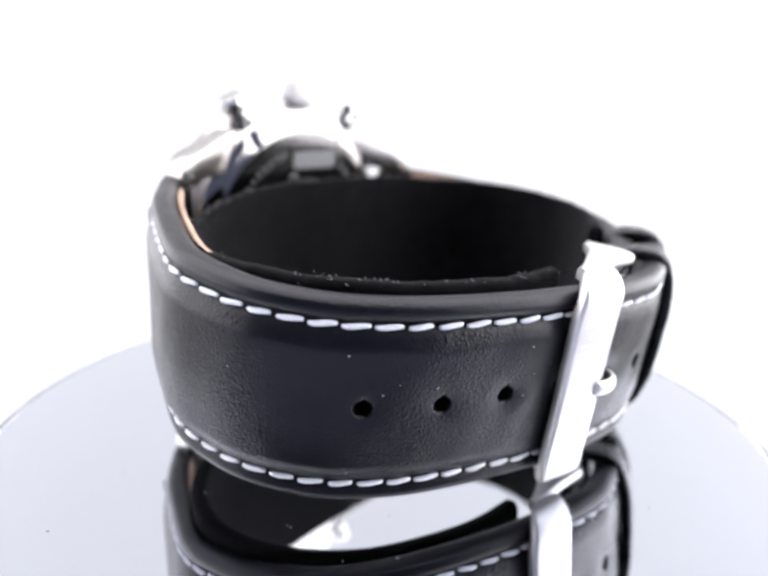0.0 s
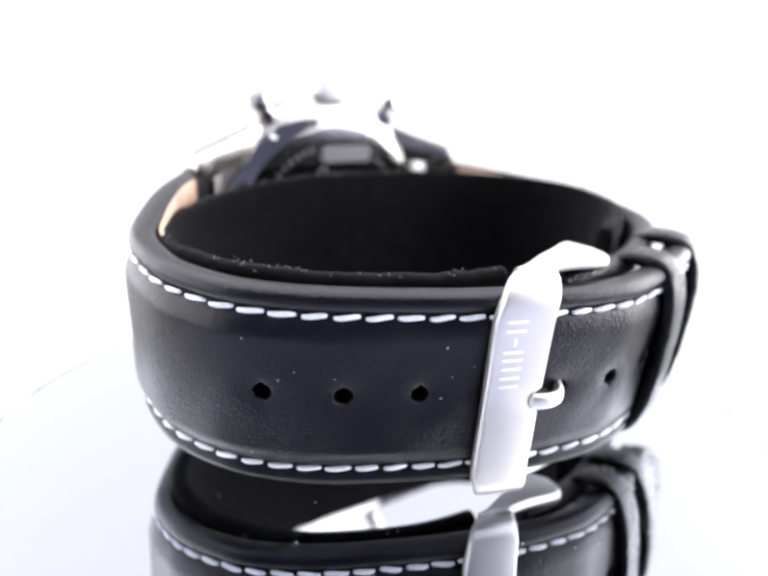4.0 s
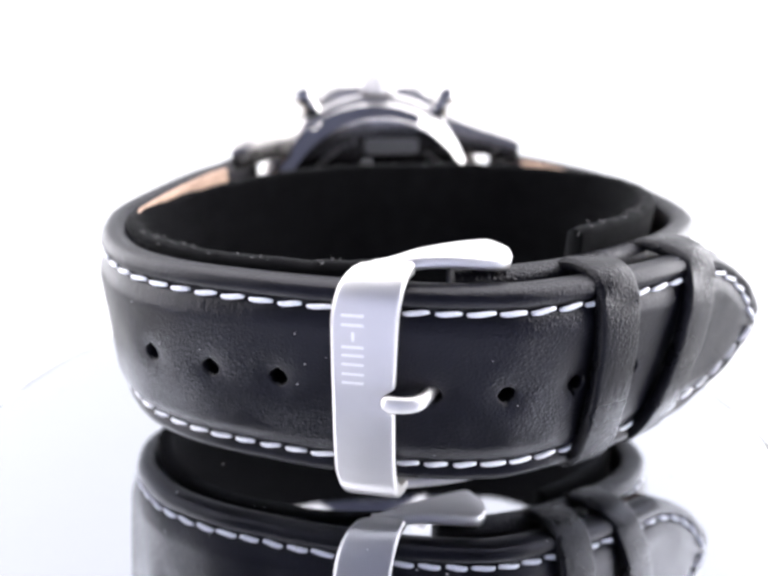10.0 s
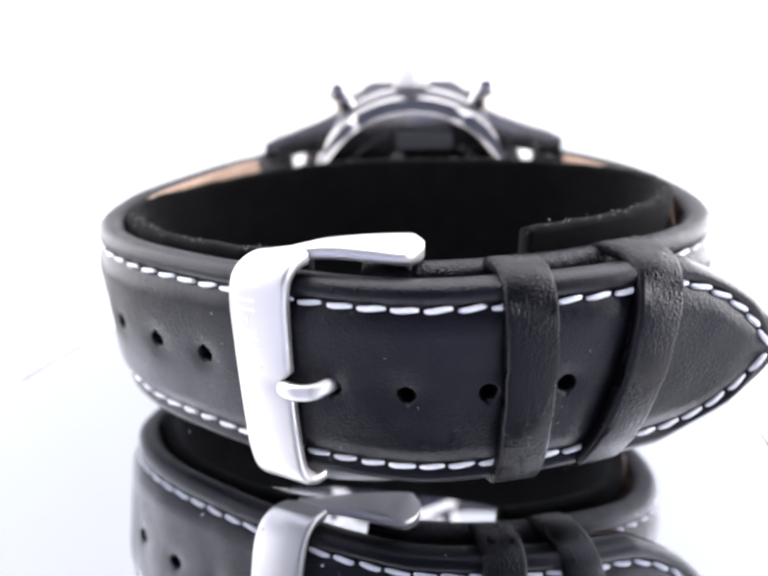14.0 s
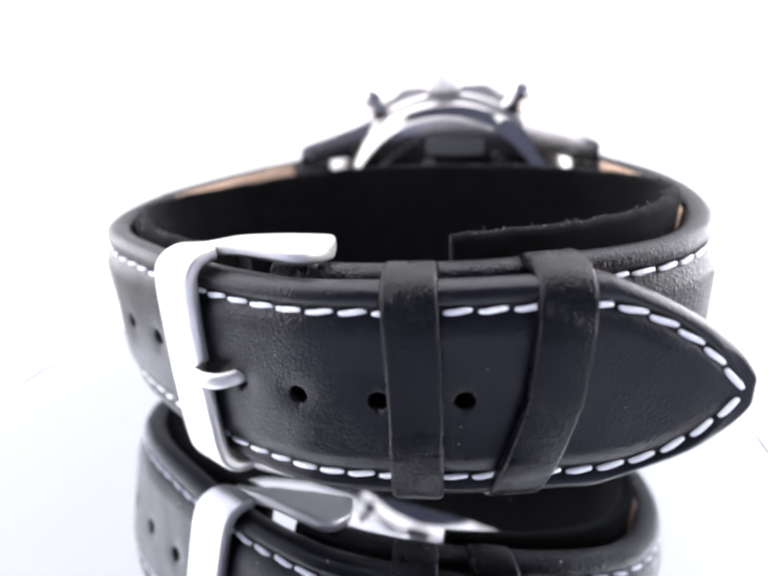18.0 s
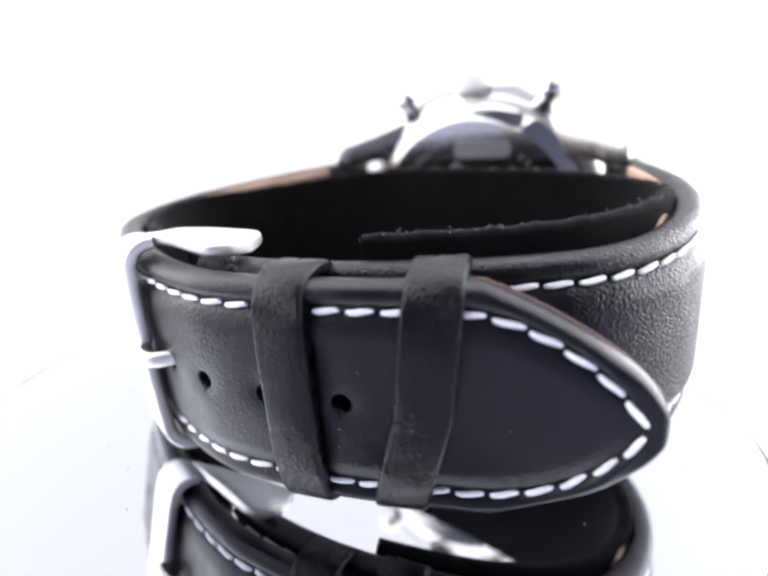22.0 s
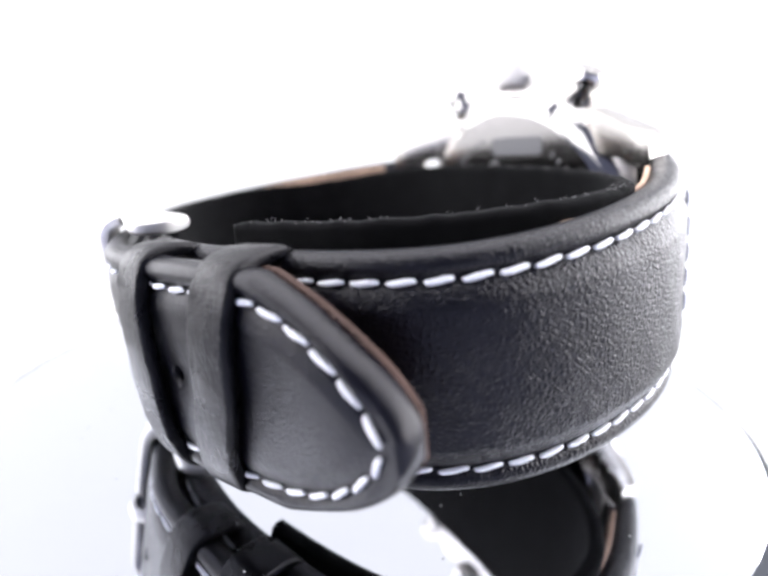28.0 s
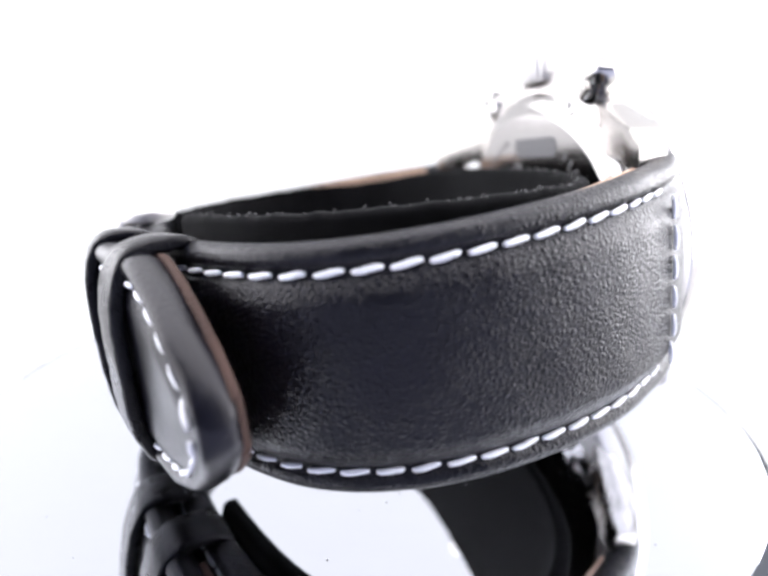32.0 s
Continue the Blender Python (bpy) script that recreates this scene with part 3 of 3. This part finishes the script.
def crown_guard():
    """The flat-topped shoulder that carries the crown."""
    line = [(-0.150, 0.232), (-0.128, 0.262), (-0.098, 0.286), (-0.088, 0.2905), (0.088, 0.2905), (0.098, 0.286), (0.128, 0.262), (0.150, 0.232), (0.0, 0.225)]
    rings = [[(CX + x * k, y, CZ + z - drop) for x, z in line] for y, k, drop in ((0.302, 0.97, 0.004), (0.306, 1.0, 0.0), (0.346, 1.0, 0.0), (0.350, 0.97, 0.004))]
    return loft("crown_guard", rings, SATIN, case, "satin steel crown guard", 25)


crown_guard()


def fluted(a, r, h):
    return 1.0 + (0.030 * math.cos(24 * a) if r > 0.035 else 0.0)


sharpen(lathe("crown", [(0, 0.276), (0.0390, 0.276), (0.0395, 0.278), (0.0395, 0.320), (0.036, 0.325), (0.026, 0.328), (0, 0.329)],
              BRUSHED, case, (0, 0, 1), (CX, 0.312, CZ), 192, "fluted steel crown", fluted), 40)
for sx in (1, -1):
    ax = Vector((sx * 0.166, 0, 0.281)).normalized()
    sharpen(lathe("pusher", [(0, 0.268), (0.023, 0.268), (0.025, 0.271), (0.025, 0.292), (0.021, 0.293), (0.021, 0.301), (0.025, 0.302), (0.026, 0.305), (0.026, 0.322), (0.023, 0.328), (0, 0.329)],
                  POLISHED, case, ax, (CX, 0.312, CZ), 48, "round steel chronograph pusher"), 40)

# the head stands a little more upright than the strap
case.matrix_basis = Matrix.Translation(Vector((CX, 0.312, 0.30)) * U) @ pose(0, 0, 0, 1.5) @ Matrix.Translation(Vector((CX, 0.312, 0.30)) * -U)

# ---- the suede cuff that holds the strap open ----
cuff = tagged(new("display_cuff"), "open C-shaped black suede display cuff inside the buckled strap", "display cuff")
CUFF = Path([(-0.064, -0.327), (-0.14, -0.314), (-0.21, -0.284), (-0.29, -0.232), (-0.357, -0.150), (-0.384, -0.06), (-0.362, 0.022), (-0.302, 0.096), (-0.212, 0.152),
             (-0.09, 0.190), (0.06, 0.196), (0.22, 0.188), (0.35, 0.152), (0.430, 0.080), (0.455, -0.01), (0.440, -0.095), (0.398, -0.170), (0.335, -0.228),
             (0.265, -0.268), (0.190, -0.300)])


def cuff_top(u):
    """The cuff's upper edge: high at the back, dipping beside the lugs."""
    dip = 0.6 * math.exp(-((u - 0.315) / 0.07) ** 2) + 0.35 * math.exp(-((u - 0.70) / 0.06) ** 2)
    return 0.133 + 0.016 * float(step(0.15, 0.5, u)) - 0.016 * dip


ribbon("band", CUFF, 1, 0.0, CUFF.length, -0.024, 0.0, lambda u: -0.126 - 0.045 * step(0.12, 0.35, u) * (1 - step(0.62, 0.85, u)), cuff_top, SUEDE, cuff, "", 420, 0.0020)


def lint():
    """Fine grey fibres caught on the cuff's edge and inside."""
    verts, faces = [], []
    for k in range(320):
        s = random.uniform(0, CUFF.length)
        if k % 4 == 0:
            s = random.choice((0.0, CUFF.length)) + random.uniform(-0.004, 0.004)
            s = min(max(s, 0.0005), CUFF.length - 0.0005)
        u = s / CUFF.length
        pos, out = CUFF.at(s)
        hi = cuff_top(u)
        if random.random() < 0.75:
            p = Vector((pos[0] - out[0] * random.uniform(0, 0.024), pos[1] - out[1] * random.uniform(0, 0.024), hi))
            aim = Vector((random.gauss(0, 1), random.gauss(0, 1), random.uniform(0.1, 1.2))).normalized()
            size = random.uniform(0.002, 0.0060)
            if k % 4 == 0:
                p.z = random.uniform(-0.02, hi)
        else:
            p = Vector((pos[0] - out[0] * 0.0245, pos[1] - out[1] * 0.0245, random.uniform(-0.05, hi)))
            aim = Vector((-out[1], out[0], random.gauss(0, 0.6))).normalized()
            size = random.uniform(0.002, 0.006)
        bend = Vector((random.gauss(0, 1), random.gauss(0, 1), random.gauss(0, 0.6))) * size * 0.3
        r = random.uniform(0.00022, 0.00045)
        side = aim.cross(Vector((0.3, 0.5, 0.8))).normalized() * r
        up_ = aim.cross(side).normalized() * r
        base = len(verts)
        for f in (0.0, 0.5, 1.0):
            c = p + aim * size * f + bend * (4 * f * (1 - f))
            verts += [(c + side) * U, (c + up_) * U, (c - side - up_) * U]
        for q in range(2):
            for e in range(3):
                a, n_ = base + q * 3 + e, base + q * 3 + (e + 1) % 3
                faces.append((a, n_, n_ + 3, a + 3))
    ob = mesh_part("lint", verts, faces, LINT, cuff, "fine grey lint")
    ob["kind"] = "stuff"


def dust():
    """A few pale specks on the long strap piece."""
    verts, faces = [], []
    for k in range(20):
        s = random.uniform(0.35, LONG.length - 0.07)
        z = random.uniform(-0.085, 0.085)
        w = float(half_width(LONG, s, True))
        if abs(z) > w - 0.04:
            continue
        pos, out = LONG.at(s)
        d = float(relief(LONG, np.array(s), np.array(z), w, True, HOLE_S)) + 0.0004
        r = random.uniform(0.0006, 0.0016)
        c = Vector((pos[0] + out[0] * d, pos[1] + out[1] * d, z))
        along, o3 = Vector((-out[1], out[0], 0)), Vector((out[0], out[1], 0))
        base = len(verts)
        n = 6
        for f in range(n):
            a = 2 * math.pi * f / n
            verts.append((c + along * r * math.cos(a) * random.uniform(0.6, 1.3) + Vector((0, 0, 1)) * r * math.sin(a) * random.uniform(0.6, 1.3)) * U)
        verts.append((c + o3 * r * 0.5) * U)
        verts.append((c - o3 * r * 0.5) * U)
        for f in range(n):
            faces += [(base + f, base + (f + 1) % n, base + n), (base + (f + 1) % n, base + f, base + n + 1)]
    ob = mesh_part("dust", verts, faces, DUST, long_strap, "pale dust specks")
    ob["kind"] = "stuff"


def speck(verts, faces, c, along, across, up_, r):
    """One low six-sided crumb lying on a surface."""
    base = len(verts)
    for f in range(6):
        a = math.pi * f / 3
        verts.append((c + along * r * math.cos(a) * random.uniform(0.6, 1.4) + across * r * math.sin(a) * random.uniform(0.6, 1.4)) * U)
    verts.append((c + up_ * r * 0.6) * U)
    for f in range(6):
        faces.append((base + f, base + (f + 1) % 6, base + 6))
    faces.append(tuple(base + f for f in range(5, -1, -1)))


def loose_dust():
    """Pale crumbs on the mirror, and a few on the cuff's inner face."""
    verts, faces = [], []
    for k in range(60):
        a, r = random.uniform(0, 2 * math.pi), 0.60 * math.sqrt(random.random())
        speck(verts, faces, Vector((r * math.cos(a), r * math.sin(a), 0.0004)), Vector((1, 0, 0)), Vector((0, 1, 0)), Vector((0, 0, 1)), random.uniform(0.0006, 0.0015))
    mesh_part("dust", verts, faces, DUST, turntable, "pale dust specks")["kind"] = "stuff"
    verts, faces = [], []
    for k in range(60):
        s = random.uniform(0.15, CUFF.length - 0.15)
        pos, out = CUFF.at(s)
        inner = Vector((-out[0], -out[1], 0))
        c = Vector((pos[0], pos[1], random.uniform(-0.03, 0.125))) + inner * 0.0243
        speck(verts, faces, c, Vector((-out[1], out[0], 0)), Vector((0, 0, 1)), inner, random.uniform(0.0007, 0.0019))
    mesh_part("dust", verts, faces, LINT, cuff, "grey dust specks")["kind"] = "stuff"


lint()
dust()
loose_dust()


# ---- all that turns ----
def motions():
    for thing, rest in ((turntable, Matrix.Translation((0, 0, 0))), (watch, STAND), (cuff, STAND)):
        walk(thing, [(s, pose(0, 0, 0, 0, 0, -OMEGA * s) @ rest) for s in range(33)])


motions()
